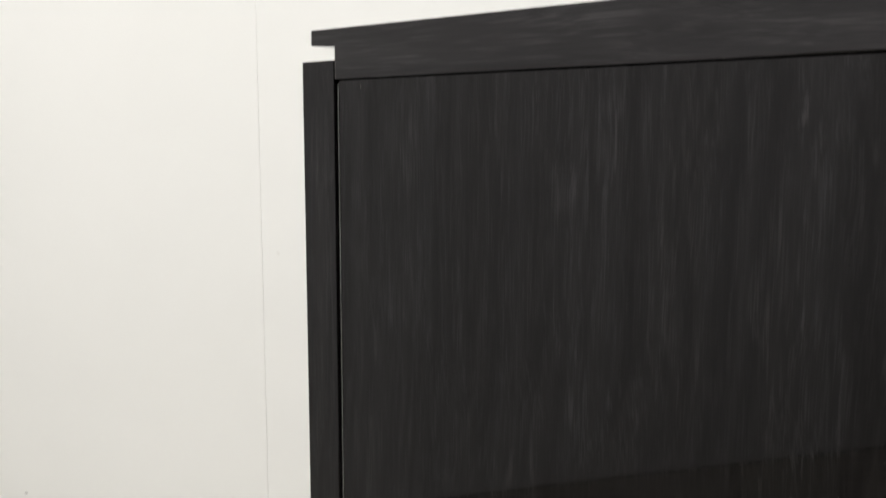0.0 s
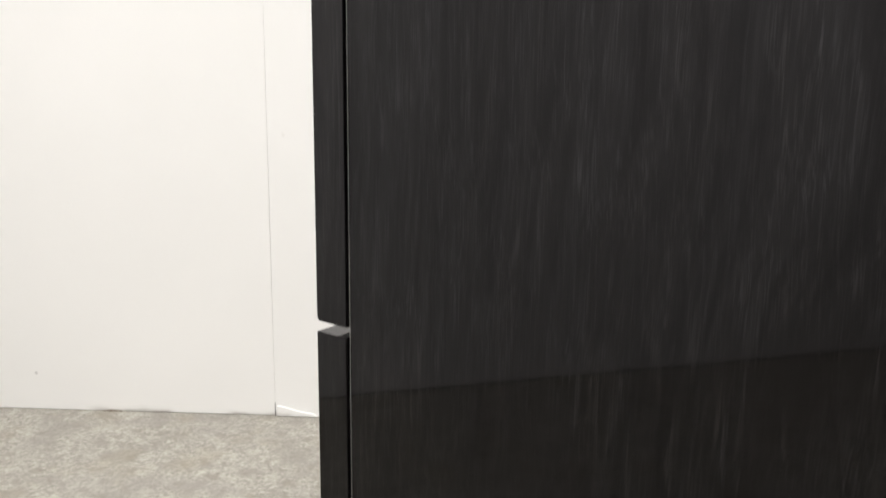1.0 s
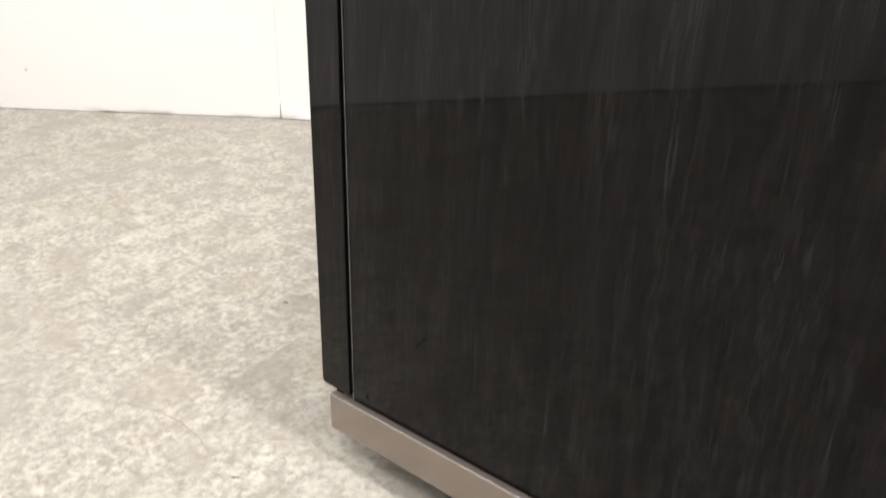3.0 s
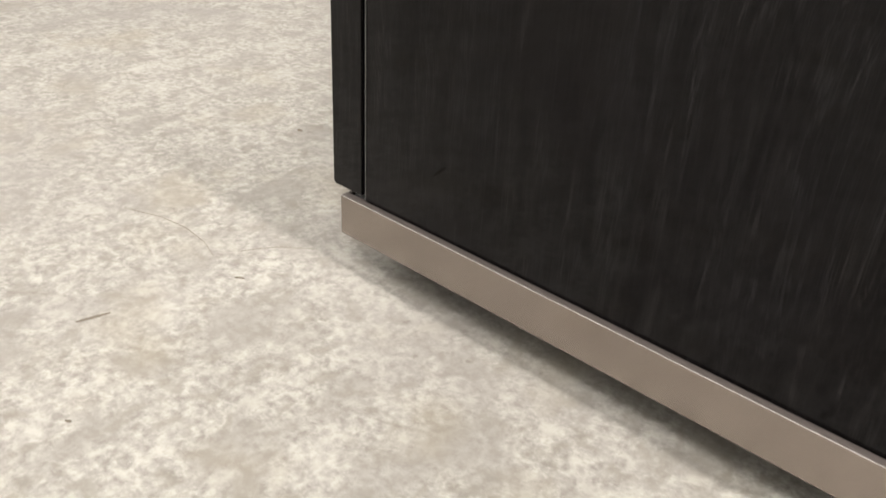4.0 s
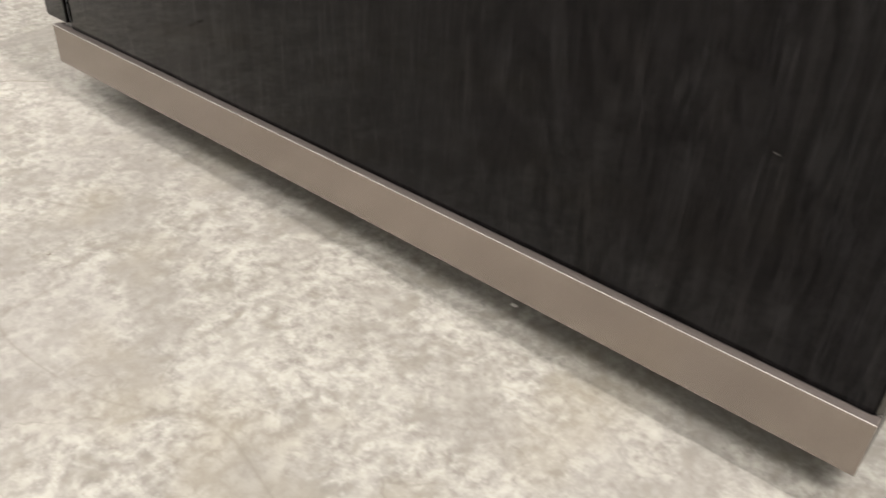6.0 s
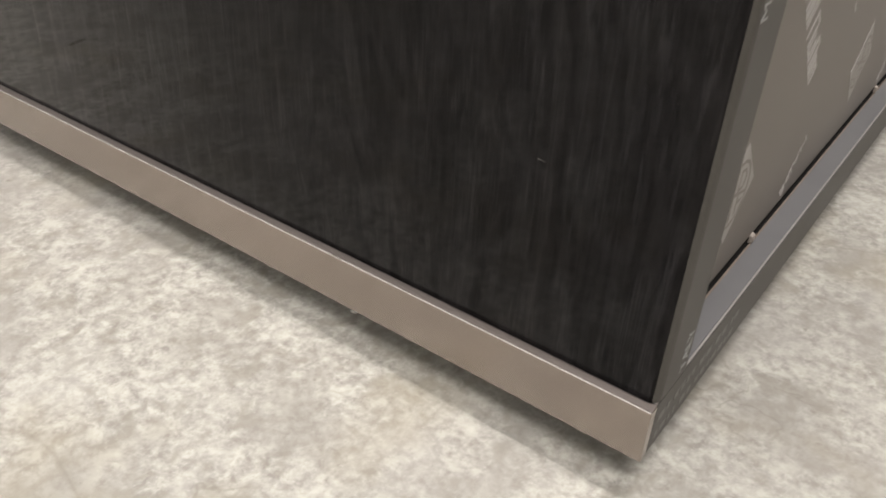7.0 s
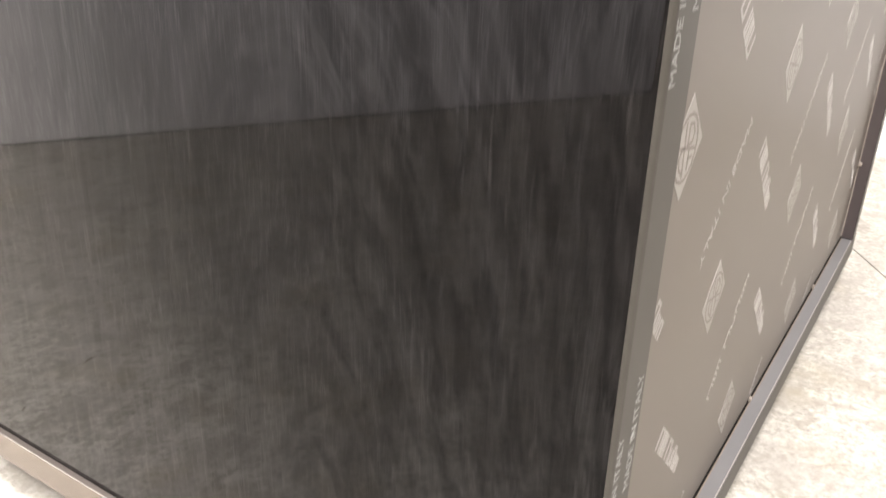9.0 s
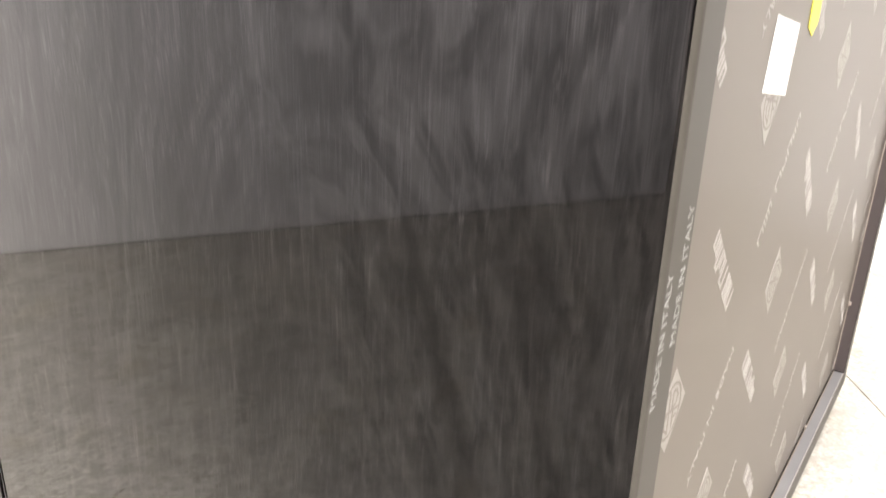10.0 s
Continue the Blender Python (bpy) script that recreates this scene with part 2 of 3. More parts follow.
EDGE_GLINT = satin("painted_glint", (0.50, 0.48, 0.46), (0.55, 0.53, 0.51), 0.0, 0.4, (60, 60, 60), 0.006)
TAN = satin("raw_board_edge", (0.14, 0.108, 0.08), (0.20, 0.155, 0.12), 0.0, 0.7, (150, 150, 150))
SCUFF = satin("dull_scuff", (0.085, 0.08, 0.075), (0.11, 0.104, 0.097), 0.0, 0.5)
CONCRETE = concrete("mottled_concrete")
WHITE = plaster("white_board")
# greys for unseen hall surfaces, kept dark to hold back bounce light
CEILING = satin("dim_ceiling", (0.20, 0.20, 0.20), (0.23, 0.23, 0.225), 0.0, 0.8)
GREY = satin("grey_wall_paint", (0.30, 0.295, 0.285), (0.34, 0.335, 0.32), 0.0, 0.7, (2, 2, 2))
SPLINTER = satin("dark_splinter", (0.12, 0.10, 0.075), (0.2, 0.17, 0.13), 0.0, 0.7, (200, 200, 200))
OLD_SCRATCH = satin("old_scratch", (0.19, 0.17, 0.132), (0.25, 0.226, 0.18), 0.0, 0.8, (150, 150, 150))
CRUMB = satin("pale_crumb", (0.7, 0.68, 0.63), (0.75, 0.73, 0.68), 0.0, 0.7, (200, 200, 200))


# ---------------------------------------------------------------- mesh helpers
def mesh_of(name, bm, *mats):
    data = bpy.data.meshes.new(name)
    bmesh.ops.recalc_face_normals(bm, faces=bm.faces)
    bm.to_mesh(data)
    bm.free()
    for m in mats:
        data.materials.append(m)
    return data


def part(name, bm, material, parent, label=""):
    mats = material if isinstance(material, tuple) else (material,)
    ob = new(name, mesh_of(name, bm, *mats))
    ob.parent = parent
    return tagged(ob, label)


def prism(corners, x0, x1, bevel=0.0, axis="y", steps=2):
    """A body from an outline, drawn out along an axis from x0 to x1, with softened edges."""
    bm = bmesh.new()
    place = {"y": lambda u, v, w: (u, w, v), "x": lambda u, v, w: (w, u, v), "z": lambda u, v, w: (u, v, w)}[axis]
    low = [bm.verts.new(place(u, v, x0)) for u, v in corners]
    top = [bm.verts.new(place(u, v, x1)) for u, v in corners]
    k = len(corners)
    bm.faces.new(low)
    bm.faces.new(top[::-1])
    for i in range(k):
        bm.faces.new((low[i], top[i], top[(i + 1) % k], low[(i + 1) % k]))
    bmesh.ops.recalc_face_normals(bm, faces=bm.faces)
    if bevel:
        bmesh.ops.bevel(bm, geom=list(bm.edges), offset=bevel, segments=steps, affect="EDGES", profile=0.6)
    return bm


def box(x0, x1, y0, y1, z0, z1, bevel=0.0, steps=2):
    return prism([(x0, z0), (x1, z0), (x1, z1), (x0, z1)], y0, y1, bevel, steps=steps)


# ---------------------------------------------------------------- room
def room_box(a0, a1, b0, b1, z0, z1, bevel=0.0):
    bm = box(a0, a1, b0, b1, z0, z1, bevel)
    for v in bm.verts:
        v.co = room(v.co.x, v.co.y, v.co.z)
    return bm


def structure(name, bm, mat, label, category):
    return tagged(new(name, mesh_of(name, bm, mat)), label, category, kind="structure")


# floor: two pours with a saw-cut joint between them, and the earth of the cut below
slab = room_box(WALL_B - 0.4, JOINT - 0.0008, ROOM_B - 0.3, WALL_A + 0.4, -0.12, 0.0)
for piece in (room_box(JOINT + 0.0008, ROOM_A + 0.3, ROOM_B - 0.3, WALL_A + 0.4, -0.12, 0.0),
              room_box(JOINT - 0.0008, JOINT + 0.0008, ROOM_B - 0.3, WALL_A + 0.4, -0.12, -0.0022)):
    temp = bpy.data.meshes.new("piece")
    piece.to_mesh(temp)
    piece.free()
    slab.from_mesh(temp)
    bpy.data.meshes.remove(temp)
floor = structure("floor", slab, CONCRETE, "mottled pale grey concrete floor with a thin joint", "floor")

SEAM = -0.177
wall = structure("wall_north", room_box(WALL_B - 0.2, ROOM_A + 0.2, WALL_A + 0.016, WALL_A + 0.15, 0.001, CEIL), WHITE,
                 "white painted board wall with a fine seam", "wall")
for a0, a1, z0 in ((WALL_B - 0.014, SEAM - 0.0001, 0.0006), (SEAM + 0.0001, SEAM + 1.22, 0.0), (SEAM + 1.2212, ROOM_A, 0.001)):
    part("board", room_box(a0, a1, WALL_A, WALL_A + 0.0155, z0, CEIL - 0.002, 0.0004), WHITE, wall)


def on_wall(corners, out, into=0.0002, bevel=0.0):
    """A thin piece on the face of the long wall, from an outline in (a, z)."""
    bm = prism(corners, WALL_A - out, WALL_A + into, bevel)
    for v in bm.verts:
        v.co = room(v.co.x, v.co.y, v.co.z)
    return bm


# the seam gapes at the foot, where the paint lifts beside it, and a filled nail hole shows
# dark sliver on the face stands for the shade in the gap
part("seam_gap_shade", on_wall([(SEAM - 0.0006, 0.0004), (SEAM + 0.0006, 0.0004), (SEAM + 0.0003, 0.017), (SEAM - 0.0001, 0.019)], 0.0003), DARK, wall, "dark sliver that paints the shade in the gaping foot of the seam")
part("lifted_paint", on_wall([(SEAM + 0.003, 0.0006), (SEAM + 0.055, 0.0006), (SEAM + 0.050, 0.004), (SEAM + 0.030, 0.0075), (SEAM + 0.012, 0.0125), (SEAM + 0.003, 0.0145)], 0.0028, bevel=0.0008), WHITE, wall)
disc = [(-0.487 + 0.0021 * math.cos(radians(30 * k)), 0.0494 + 0.0021 * math.sin(radians(30 * k))) for k in range(12)]
part("nail_hole", on_wall(disc, 0.0002), FILLER, wall, "small grey filled nail hole")

structure("wall_west", room_box(WALL_B - 0.15, WALL_B, ROOM_B - 0.2, WALL_A - 0.002, 0.0018, CEIL), WHITE,
          "plain white painted wall soiled along its foot", "wall")
# unseen walls and ceiling close the hall; their dark paint damps the bounce
structure("wall_east", room_box(ROOM_A, ROOM_A + 0.15, ROOM_B - 0.2, WALL_A + 0.014, 0.001, CEIL), GREY, "unseen grey wall that closes the hall and dims its bounce light", "wall")
structure("wall_south", room_box(WALL_B + 0.002, ROOM_A - 0.002, ROOM_B - 0.15, ROOM_B, 0.001, CEIL), GREY, "unseen grey wall that closes the hall and dims its bounce light", "wall")
structure("ceiling", room_box(WALL_B - 0.2, ROOM_A + 0.2, ROOM_B - 0.2, WALL_A + 0.2, CEIL + 0.001, CEIL + 0.12), CEILING, "unseen grey ceiling that dims the bounce light", "ceiling")

# ---------------------------------------------------------------- bedside cabinet
DEEP, WIDE, HIGH, THICK = 0.4375, 0.657, 0.548, 0.023
BACK = 0.4268
TRIM_LOW, TRIM_TOP = 0.0192, 0.0404
TOP_LOW = 0.5262
FRONT = 0.0198
INSET = 0.0018

cabinet = tagged(new("bedside_cabinet"), "dark veneered two-drawer bedside cabinet on a bronze base frame", "cabinet")

# worktop with a finger groove under its front lip
outline = [(FRONT + 0.0004, TOP_LOW), (DEEP, TOP_LOW), (DEEP, HIGH), (0.0058, HIGH), (0.0058, 0.5412), (FRONT + 0.0004, 0.5404)]
part("top_panel", prism(outline, 0.0, WIDE, 0.0007), WOOD_FLAT, cabinet, "dark top panel with a thin front lip")

ROUND, SKIN, START = 0.0034, 0.0003, 28


def edge_outline(points, y0, y1, near):
    return [(x, y0 + y) if near else (x, y1 - y) for x, y in points]


def bend_round(r, first, last):
    """Points on the rounding between a side's face and its back edge."""
    turns = [radians(first + (last - first) * k / 7) for k in range(8)]
    return [(DEEP - ROUND + r * math.sin(a), ROUND - r * math.cos(a)) for a in turns]


def wrap(y0, y1, near):
    """A film strip on the back edge of a side panel, turned part of the way round its outer corner."""
    outline = bend_round(ROUND, START, 90) + [(DEEP, y1 - y0), (DEEP - SKIN, y1 - y0)] + bend_round(ROUND - SKIN, 90, START)
    return prism(edge_outline(outline, y0, y1, near), TRIM_TOP + 0.0004, TOP_LOW - 0.0004, axis="z")


def side_board(y0, y1, near):
    """A veneered side board with a rounded back corner, let in for the film."""
    outline = [(FRONT + 0.0011, 0.0)] + bend_round(ROUND, 0, START) + bend_round(ROUND - SKIN - 0.00002, START, 90)
    outline += [(DEEP - SKIN - 0.00002, y1 - y0), (FRONT + 0.0011, y1 - y0)]
    return prism(edge_outline(outline, y0, y1, near), TRIM_TOP + 0.0001, TOP_LOW - 0.0004, axis="z")


# side panels, their back edges covered by film
for y0, y1 in ((INSET, THICK), (WIDE - THICK, WIDE - INSET)):
    side = part("side_panel", side_board(y0, y1, y0 < 0.1), WOOD, cabinet)
    part("edge_film", wrap(y0, y1, y0 < 0.1), EDGE_FILM, side, "grey protective film with print")
    part("edge_strip", box(FRONT + 0.0006, FRONT + 0.00115, y0 - 0.0001, y1, TRIM_TOP + 0.0008, TOP_LOW - 0.0018), PALE_STRIP, side, "thin pale strip along the front edge")
    inner = (y1 + 0.00005, y1 + 0.0004) if y0 < 0.1 else (y0 - 0.0004, y0 - 0.00005)
    part("lining", box(BACK + 0.0002, DEEP - 0.0006, *inner, TRIM_TOP + 0.001, TOP_LOW - 0.002), LINING, side, "dark brown melamine inner face")
    if y0 < 0.1:
        near_film = side


def drawer_front(z0, z1):
    """A front board with a small chamfer along its lower outer edge."""
    outline = [(0.0, z0 + 0.0016), (0.0014, z0), (FRONT, z0), (FRONT, z1), (0.0, z1)]
    return prism(outline, 0.0, WIDE, 0.0005)


upper = part("upper_drawer", drawer_front(0.3190, 0.5346), WOOD, cabinet)
lower = part("lower_drawer", drawer_front(0.0437, 0.3137), WOOD, cabinet)
part("drawer_box", box(0.0225, 0.39, 0.04, WIDE - 0.04, 0.335, 0.50), DARK, upper)
part("drawer_box", box(0.0225, 0.39, 0.04, WIDE - 0.04, 0.06, 0.295), DARK, lower)

# bottom board with its metal base trim on the front and both sides
part("bottom_board", box(0.012, DEEP - 0.0012, 0.003, WIDE - 0.003, TRIM_LOW + 0.001, TRIM_TOP), LEDGE, cabinet, "blue-grey melamine bottom board")
near_trim = part("base_trim", box(0.0067, DEEP, -0.0014, 0.0028, TRIM_LOW, TRIM_TOP - 0.0006, 0.0003, 3), BRONZE, cabinet, "satin bronze metal trim")
# the trim's top face; its dim, dark reflection is put into a duller colour
part("dim_top_face", box(0.0070, DEEP - 0.0003, -0.0010, 0.0028, TRIM_TOP - 0.00058, TRIM_TOP - 0.0002), DIM_TOP, near_trim, "trim top face in a brown that paints its dim reflection")
# the highlight along the trim's arris, put in as a pale strip
part("arris_glint", box(0.0070, DEEP - 0.0003, -0.00130, -0.00112, TRIM_TOP - 0.00070, TRIM_TOP - 0.00048), EDGE_GLINT, near_trim, "thin pale strip painted as the highlight on the trim arris")
part("base_trim", box(0.0067, DEEP, WIDE - 0.0028, WIDE + 0.0014, TRIM_LOW, TRIM_TOP - 0.0003, 0.0005), BRONZE, cabinet, "satin bronze metal trim")
part("base_trim", box(0.0067, 0.0118, 0.003, WIDE - 0.003, TRIM_LOW, TRIM_TOP - 0.0003, 0.0005), BRONZE, cabinet, "satin bronze metal trim")
part("ledge_lip", box(DEEP - 0.0010, DEEP - 0.0005, 0.003, WIDE - 0.003, TRIM_TOP - 0.00025, TRIM_TOP + 0.0001), PRINT, cabinet, "thin pale lip along the ledge")
rear = part("rear_edge", box(DEEP - 0.0011, DEEP, 0.003, WIDE - 0.003, TRIM_LOW + 0.0006, TRIM_TOP - 0.0002, 0.0002), EDGE_FILM, cabinet, "film-covered back edge of the bottom board")
# unseen base block, assumed; it keeps light from leaking in under the cabinet
part("hidden_plinth", box(0.04, DEEP - 0.03, 0.0205, WIDE - 0.0205, 0.0, TRIM_LOW + 0.0008, 0.001), DARK, cabinet, "unseen dark base block that stops light under the cabinet")

# near-black strip paints the shade in the gap below the back panel
part("gap_shade", box(BACK - 0.02, BACK + 0.0006, THICK + 0.001, WIDE - THICK - 0.001, TRIM_TOP - 0.0001, TRIM_TOP + 0.0003), DARK, cabinet, "dark strip that paints the shade of the gap under the back panel")
part("cut_edge", box(BACK + 0.0007, BACK + 0.0013, THICK + 0.001, WIDE - THICK - 0.001, TRIM_TOP - 0.0001, TRIM_TOP + 0.00035), TAN, cabinet, "tan raw edge along the ledge")

# back panel, set in from the rear edges
back = part("back_panel", box(BACK - 0.004, BACK, THICK + 0.0005, WIDE - THICK - 0.0014, TRIM_TOP + 0.0031, TOP_LOW - 0.001, 0.0004), FILM, cabinet,
            "taupe back panel in printed protective film")


def on_back(bm, loops, x, lo, hi, slot=0):
    """Adds thin raised shapes to a face that looks backwards, cut at the panel's borders."""
    for loop in loops:
        pts = [(min(max(y, lo), hi), min(max(z, TRIM_TOP + 0.0042), TOP_LOW - 0.002)) for y, z in loop]
        area = sum(p[0] * q[1] - q[0] * p[1] for p, q in zip(pts, pts[1:] + pts[:1]))
        if abs(area) < 2e-7:
            continue
        face = bm.faces.new([bm.verts.new((x, y, z)) for y, z in pts])
        face.material_index = slot


def solid(bm, depth):
    """Gives the flat shapes a slight thickness."""
    for f in list(bm.faces):
        ext = bmesh.ops.extrude_face_region(bm, geom=[f])
        bmesh.ops.translate(bm, verts=[v for v in ext["geom"] if isinstance(v, bmesh.types.BMVert)], vec=(depth, 0, 0))
    return bm


def turned(points, cy, cz, angle):
    c, s = math.cos(angle), math.sin(angle)
    return [(cy + u * c - v * s, cz + u * s + v * c) for u, v in points]


def stroke(path, width):
    """Quads along a bent line."""
    quads = []
    for p, q in zip(path, path[1:]):
        d = Vector((q[0] - p[0], q[1] - p[1]))
        n = Vector((-d.y, d.x)).normalized() * width / 2
        e = d.normalized() * width * 0.2
        quads.append([(p[0] - e.x - n.x, p[1] - e.y - n.y), (q[0] + e.x - n.x, q[1] + e.y - n.y),
                      (q[0] + e.x + n.x, q[1] + e.y + n.y), (p[0] - e.x + n.x, p[1] - e.y + n.y)])
    return quads


LO, HI = THICK + 0.0012, WIDE - THICK - 0.0015


def logo(cy, cz):
    """A pale diamond with a ring and a monogram of curved bars in it."""
    bm = bmesh.new()
    half, tall = 0.0172, 0.0195
    on_back(bm, [[(cy, cz - tall), (cy + half, cz), (cy, cz + tall), (cy - half, cz)]], BACK, LO, HI)
    solid(bm, 0.00012)
    ring = [(0.0112 * math.cos(radians(20 * k)), 0.0122 * math.sin(radians(20 * k))) for k in range(19)]
    leaf = [(0.0010, 0.0008), (0.0052, 0.0012), (0.0070, 0.0044), (0.0046, 0.0080), (0.0008, 0.0086), (0.0010, 0.0008)]
    bow = [(-0.0020, -0.0090), (-0.0056, -0.0064), (-0.0070, -0.0020), (-0.0040, 0.0012)]
    bars = ([(-0.0100, 0.0022), (0.0100, -0.0022)], [(-0.0030, 0.0100), (-0.0014, -0.0100)], [(0.0030, -0.0014), (0.0032, -0.0086)], [(0.0032, -0.0044), (0.0072, -0.0046)])
    ink = bmesh.new()
    for line, width in [(ring, 0.0013), (leaf, 0.0012), (bow, 0.0012)] + [(bar, 0.0013) for bar in bars]:
        on_back(ink, stroke([(cy + u, cz + v) for u, v in line], width), BACK + 0.00013, LO, HI, 1)
    solid(ink, 0.00005)
    temp = bpy.data.meshes.new("ink")
    ink.to_mesh(temp)
    ink.free()
    bm.from_mesh(temp)
    bpy.data.meshes.remove(temp)
    return bm


def letter_shapes(u, low, scale, thick):
    """Eight forked bars in two groups, as the letters of a word that is drawn as plain shapes."""
    made = []
    for k, wide in enumerate((0.0078, 0.0042, 0.0046, 0.0, 0.0082, 0.0062, 0.0062, 0.0044, 0.0056)):
        wide *= scale
        if not wide:
            u += 0.0040 * scale
            continue
        tall = (0.0118 if k in (0, 1, 2, 4, 6) else 0.0084) * scale
        w = thick
        shape = [(u, low), (u + w, low), (u + w, low + tall - w), (u + wide - w, low + tall - w), (u + wide - w, low), (u + wide, low), (u + wide, low + tall), (u, low + tall)]
        if k % 2:
            shape = [(p, 2 * low + tall - q) for p, q in shape]
        u += wide + 0.0014 * scale
        made.append(shape)
    return made


def wording(cy, cz, angle, parent):
    """A large word drawn as plain shapes, each letter a part of its own."""
    for shape in letter_shapes(-0.0295, -0.0054, 0.95, 0.0016):
        loop = turned(shape, cy, cz, radians(angle))
        if min(p[0] for p in loop) < LO or max(p[0] for p in loop) > HI or min(p[1] for p in loop) < TRIM_TOP + 0.004:
            continue
        bm = bmesh.new()
        on_back(bm, [loop], BACK, LO, HI)
        part("printed_letter", solid(bm, 0.00012), PRINT, parent)


def small_word(cy, cz, angle):
    """The same word along a rising line, smaller, wider set and thinner."""
    bm = bmesh.new()
    shapes = [[(u * 1.16, v * 0.52) for u, v in shape] for shape in letter_shapes(-0.0315, -0.0056, 1.0, 0.0013)]
    on_back(bm, [turned(shape, cy, cz, radians(angle)) for shape in shapes], BACK, LO, HI)
    return solid(bm, 0.00012)


def lettering(text, length, height, place):
    """Raised letters in the plain built-in face, stretched to a length and a height; place sets each (u, v, w)."""
    curve = bpy.data.curves.new("lettering", "FONT")
    curve.body, curve.resolution_u = text, 2
    holder = new("lettering", curve)
    bpy.context.view_layer.update()
    data = bpy.data.meshes.new_from_object(holder.evaluated_get(bpy.context.evaluated_depsgraph_get()))
    bpy.data.objects.remove(holder)
    bpy.data.curves.remove(curve)
    bm = bmesh.new()
    bm.from_mesh(data)
    bpy.data.meshes.remove(data)
    us, vs = [v.co.x for v in bm.verts], [v.co.y for v in bm.verts]
    for v in bm.verts:
        u = ((v.co.x - min(us)) / (max(us) - min(us)) - 0.5) * length
        w = ((v.co.y - min(vs)) / (max(vs) - min(vs)) - 0.5) * height
        v.co = place(u, w)
    ext = bmesh.ops.extrude_face_region(bm, geom=list(bm.faces))
    bmesh.ops.translate(bm, verts=[v for v in ext["geom"] if isinstance(v, bmesh.types.BMVert)], vec=(0.00012, 0, 0))
    return bm


ORIGIN = "MADE IN ITALY"


def origin_line(cy, cz, angle):
    c, s = math.cos(radians(angle)), math.sin(radians(angle))
    bm = lettering(ORIGIN, 0.070, 0.0052, lambda u, v: (BACK, cy + u * c - v * s, cz + u * s + v * c))
    bmesh.ops.delete(bm, geom=[v for v in bm.verts if not (LO < v.co.y < HI and TRIM_TOP + 0.004 < v.co.z < TOP_LOW - 0.002)], context="VERTS")
    return bm


rng = random.Random(4)
for row in range(-1, 5):
    odd = row % 2
    for col in range(-2, 6):
        cy = (0.1472 if odd else 0.0698 if row == 0 else 0.0668) + 0.1605 * col
        cz = (0.190 if odd else 0.079) + 0.2045 * (row // 2)
        words = (cy + (0.064 if odd else 0.0440 if row == 0 else 0.0465), cz + (0.0405 if odd else 0.0440))
        line = (cy - (0.0120 if odd else 0.0340), cz + (0.0560 if odd else 0.0670))
        if LO - 0.012 < cy < HI + 0.008 and TRIM_TOP + 0.004 < cz < TOP_LOW - 0.004:
            part("printed_logo", logo(cy, cz), (PRINT, FAINT), back)
        if LO - 0.02 < words[0] < HI + 0.008 and TRIM_TOP - 0.01 < words[1] < TOP_LOW - 0.01:
            wording(*words, 135 if row == 2 else -45, back)
        if LO - 0.01 < line[0] < HI + 0.008 and TRIM_TOP - 0.01 < line[1] < TOP_LOW - 0.01:
            tagged(part("printed_line", origin_line(*line, 228) if odd else small_word(*line, 52.5), PRINT, back), kind="stuff")

# upright lettering on the film round the back edge
for shift in (-0.1625, 0.0, 0.1625):
    for cy, cz in ((0.0184, 0.1985), (0.0072, 0.1798)):
        if cz + shift < 0.03:
            continue
        bm = lettering(ORIGIN, 0.0475, 0.0046, lambda u, v: (DEEP, cy - v, cz + shift + u))
        bmesh.ops.delete(bm, geom=[v for v in bm.verts if v.co.z < TRIM_TOP + 0.003], context="VERTS")
        tagged(part("printed_line", bm, EDGE_PRINT, near_film), kind="stuff")
bm = bmesh.new()
for z, tall in ((0.0232, 0.0034), (0.0306, 0.0034)):
    y = 0.006
    while y < 0.075:
        w = rng.uniform(0.0022, 0.0052)
        bm.faces.new([bm.verts.new((DEEP, p, q)) for p, q in ((y, z), (y + w, z), (y + w, z + tall), (y, z + tall))])
        y += w + rng.choice((0.0012, 0.0014, 0.0036))
tagged(part("printed_strip", solid(bm, 0.0001), DARKER_PRINT, rear), kind="stuff")

# nails along the foot and the far border of the back panel
for y in (0.109, 0.303, 0.503):
    part("nail", prism([(BACK + 0.0001, TRIM_TOP + 0.0005), (BACK + 0.0018, TRIM_TOP + 0.0012), (BACK + 0.0016, TRIM_TOP + 0.0038), (BACK + 0.0001, TRIM_TOP + 0.0044)], y - 0.0016, y + 0.0016, 0.0003), NAIL, back, "bright nail head")
for z in (0.115, 0.29):
    part("nail", prism([(BACK + 0.0001, z), (BACK + 0.003, z + 0.0006), (BACK + 0.003, z + 0.0036), (BACK + 0.0001, z + 0.0042)], HI - 0.0022, HI + 0.0012, 0.0004), NAIL, back, "bright nail head")
part("panel_rim", box(BACK - 0.002, BACK + 0.0008, WIDE - THICK - 0.0012, WIDE - THICK - 0.0005, TRIM_TOP + 0.002, TOP_LOW - 0.002), NAIL, back, "pale cut edge")

# stickers on the back panel
bm = bmesh.new()
on_back(bm, [[(0.1275, 0.4005), (0.1700, 0.3930), (0.1745, 0.4235), (0.1325, 0.4305)]], BACK + 0.0002, LO, HI)
label = part("paper_label", solid(bm, 0.00025), PAPER, back, "blank white paper label stuck askew")
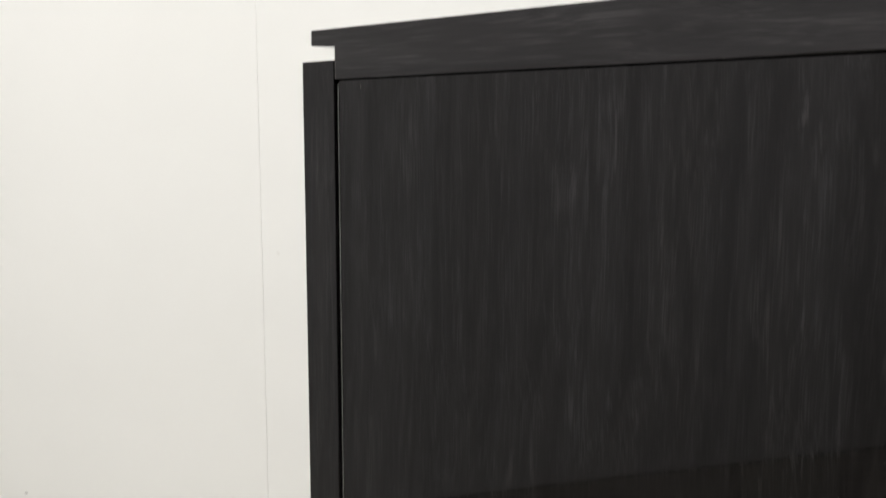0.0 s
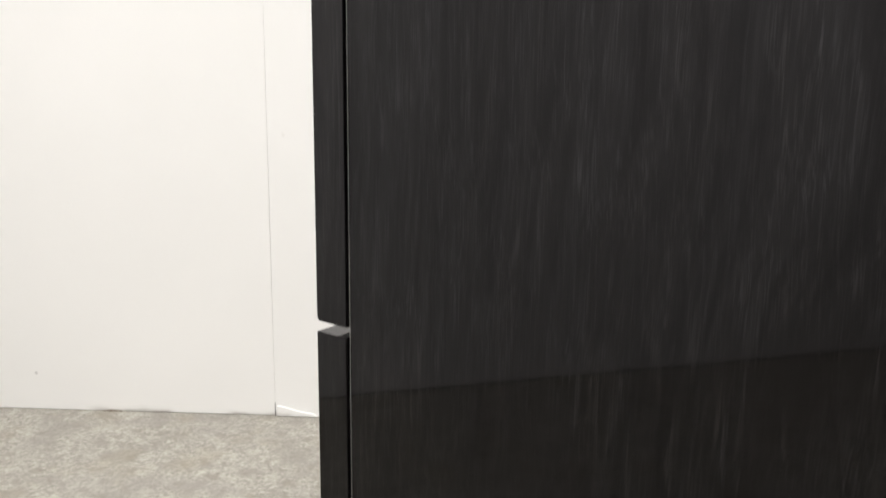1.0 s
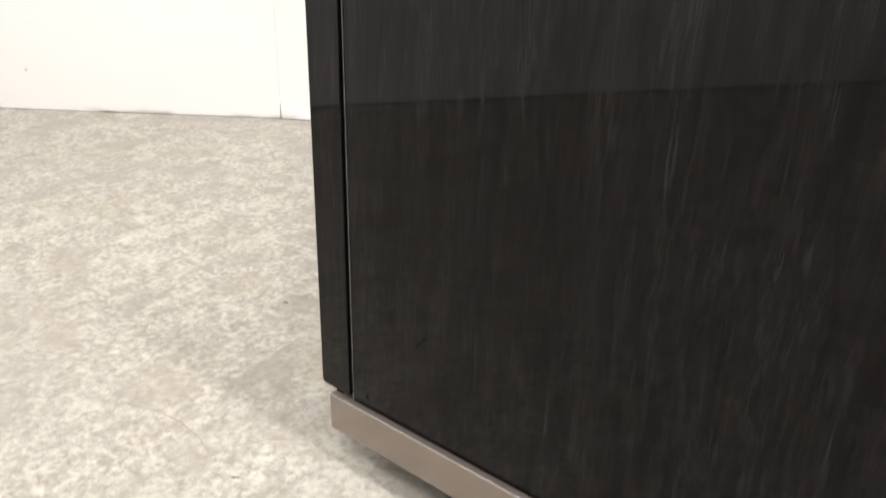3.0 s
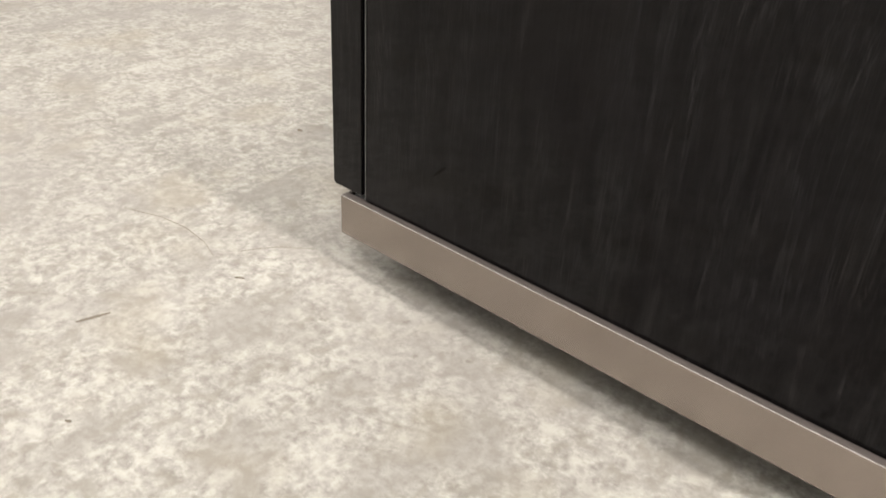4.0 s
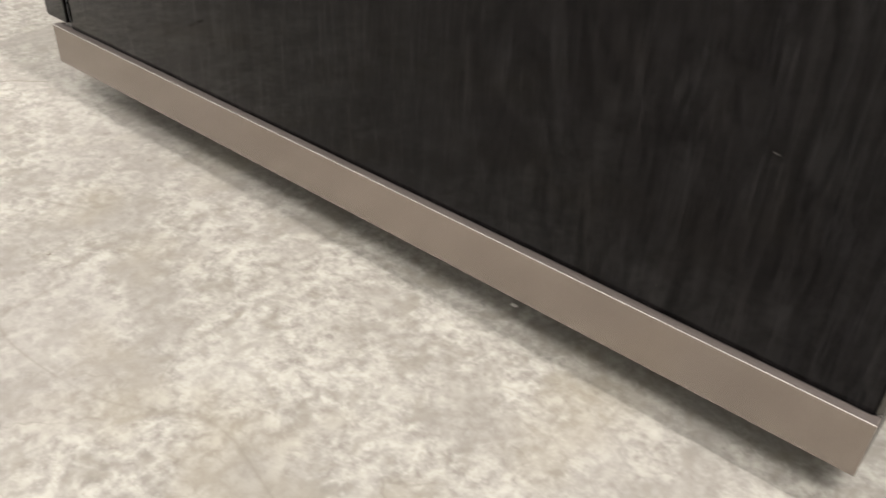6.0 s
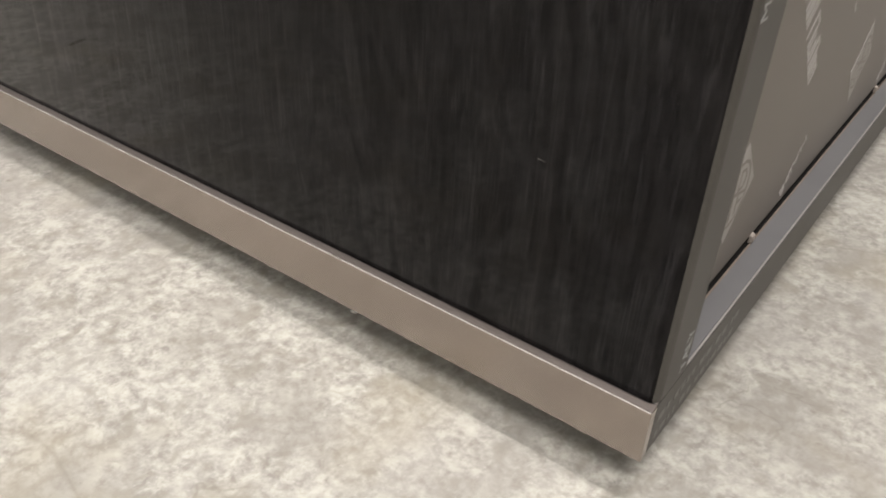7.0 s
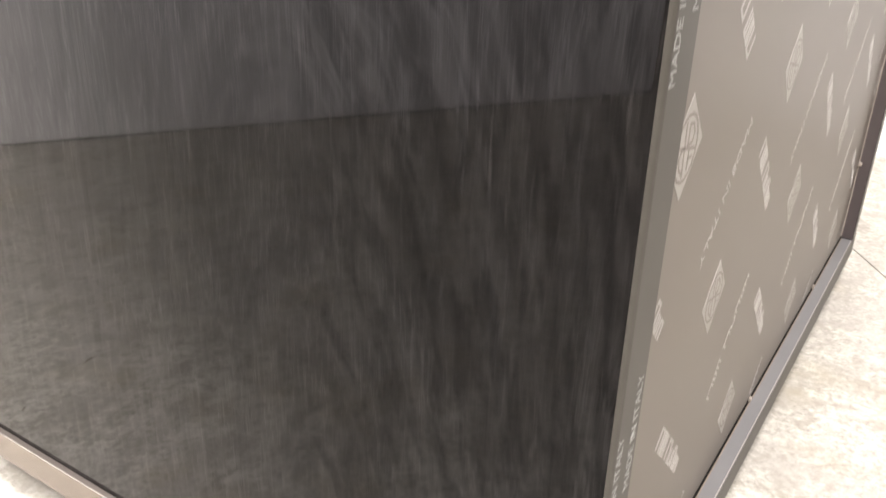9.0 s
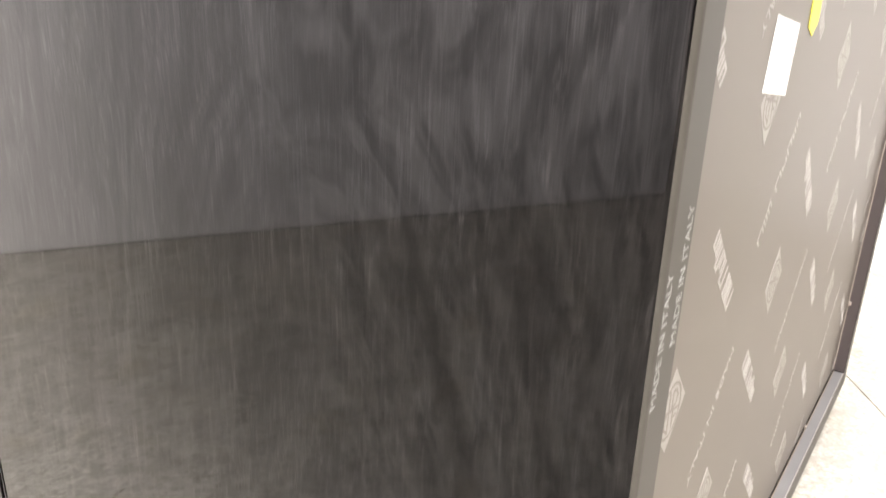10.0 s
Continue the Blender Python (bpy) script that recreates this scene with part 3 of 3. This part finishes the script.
for k in range(3):
    bm = bmesh.new()
    on_back(bm, [turned([(0, 0), (0.008, 0), (0.008, 0.0018), (0, 0.0018)], 0.1625 + 0.0004 * k, 0.4185 - 0.0045 * k, radians(-10))], BACK + 0.00046, LO, HI)
    part("print_bar", solid(bm, 0.00008), GREY_INK, label)
bm = bmesh.new()
on_back(bm, [turned([(0, -0.0022), (0.0098, 0.003), (0.0098, 0.062), (-0.0098, 0.062), (-0.0098, 0.003)], 0.2038, 0.4178, radians(3))], BACK + 0.0002, LO, HI)
part("arrow_sticker", solid(bm, 0.00025), YELLOW, back, "yellow pointed sticker")

# fine scuffs in the lacquer
for x, z, length, lean in ((0.389, 0.106, 0.0022, -8), (0.0342, 0.5230, 0.0013, 80)):
    bm = bmesh.new()
    c, s = math.cos(radians(lean)), math.sin(radians(lean))
    quad = [(-length / 2, -0.0001), (length / 2, -0.00005), (length / 2, 0.00005), (-length / 2, 0.0001)]
    vs = [bm.verts.new((x + u * c - v * s, INSET - 0.00012, z + u * s + v * c)) for u, v in quad]
    bm.faces.new(vs)
    part("scuff", bm, SCUFF, near_film, "short pale scuff")

# ---------------------------------------------------------------- litter on the floor
def splinter(name, x, y, length, wide, turn, mat, label, seed):
    """A small broken sliver, thin and uneven, lying on the floor."""
    r = random.Random(seed)
    bm = bmesh.new()
    rings = []
    for k in range(6):
        u = (k / 5 - 0.5) * length
        w = wide * (0.35 + 0.65 * math.sin(math.pi * (0.12 + 0.76 * k / 5))) * r.uniform(0.75, 1.15)
        rings.append([bm.verts.new((u, (i - 1) * w / 2 + r.uniform(-0.1, 0.1) * wide, (0.0, w * 0.45, 0.0)[i] + 0.0001)) for i in range(3)])
    for p, q in zip(rings, rings[1:]):
        for i in range(3):
            bm.faces.new((p[i], q[i], q[(i + 1) % 3], p[(i + 1) % 3]))
    bm.faces.new(rings[0])
    bm.faces.new(rings[-1][::-1])
    ob = new(name, mesh_of(name, bm, mat))
    ob.matrix_world = pose(x, y, 0, 0, 0, turn)
    return tagged(ob, label, "debris", "litter on the floor")


splinter("wood_splinter", -0.0353, -0.1130, 0.0150, 0.0019, 75, SPLINTER, "thin dark wood splinter lying on the concrete", 1)
splinter("wood_splinter", -0.0180, -0.0460, 0.0050, 0.0016, 40, SPLINTER, "short dark wood chip lying on the concrete", 2)
splinter("wood_splinter", -0.1440, 0.0940, 0.0040, 0.0026, 20, SPLINTER, "tiny dark speck of dirt on the concrete", 3)
splinter("wood_splinter", -0.6817, 0.2716, 0.0260, 0.0050, 36.16, SPLINTER, "dark flat chip at the foot of a white wall", 4)
splinter("crumb", 0.3045, 0.0163, 0.0028, 0.0018, 15, CRUMB, "tiny pale crumb in the shade under the cabinet", 5)
splinter("grit", 0.0213, -0.1531, 0.0024, 0.0017, 30, SPLINTER, "tiny dark grain of grit on the concrete", 6)
splinter("grit", 0.1429, -0.0894, 0.0016, 0.0012, 70, SPLINTER, "tiny dark grain of grit on the concrete", 7)
splinter("grit", 0.4795, 0.2562, 0.0034, 0.0012, 110, SPLINTER, "thin dark grain of grit behind the cabinet", 8)


def floor_scratch(points, wide):
    """An old scratch in the concrete as a fine raised burr along a bent line, thinning at both ends."""
    bm, rows = bmesh.new(), []
    for k, (x, y) in enumerate(points):
        p, q = points[max(k - 1, 0)], points[min(k + 1, len(points) - 1)]
        side = Vector((p[1] - q[1], q[0] - p[0], 0)).normalized() * wide * (0.2 + 0.8 * math.sin(math.pi * (k + 0.3) / (len(points) - 0.4)))
        at = Vector((x, y, 0.0))
        rows.append([bm.verts.new(at + side), bm.verts.new(at + Vector((0, 0, 0.00025))), bm.verts.new(at - side)])
    for p, q in zip(rows, rows[1:]):
        for i in range(2):
            bm.faces.new((p[i], q[i], q[i + 1], p[i + 1]))
    return bm


for points in ([(-0.1212, -0.0492), (-0.0977, -0.0398), (-0.079, -0.037), (-0.0595, -0.0385), (-0.044, -0.0432)],
               [(-0.0391, -0.0306), (-0.0298, -0.0142), (-0.0139, -0.0005)]):
    part("scratch", floor_scratch(points, 0.00035), OLD_SCRATCH, floor, "fine brown scratch in the concrete")
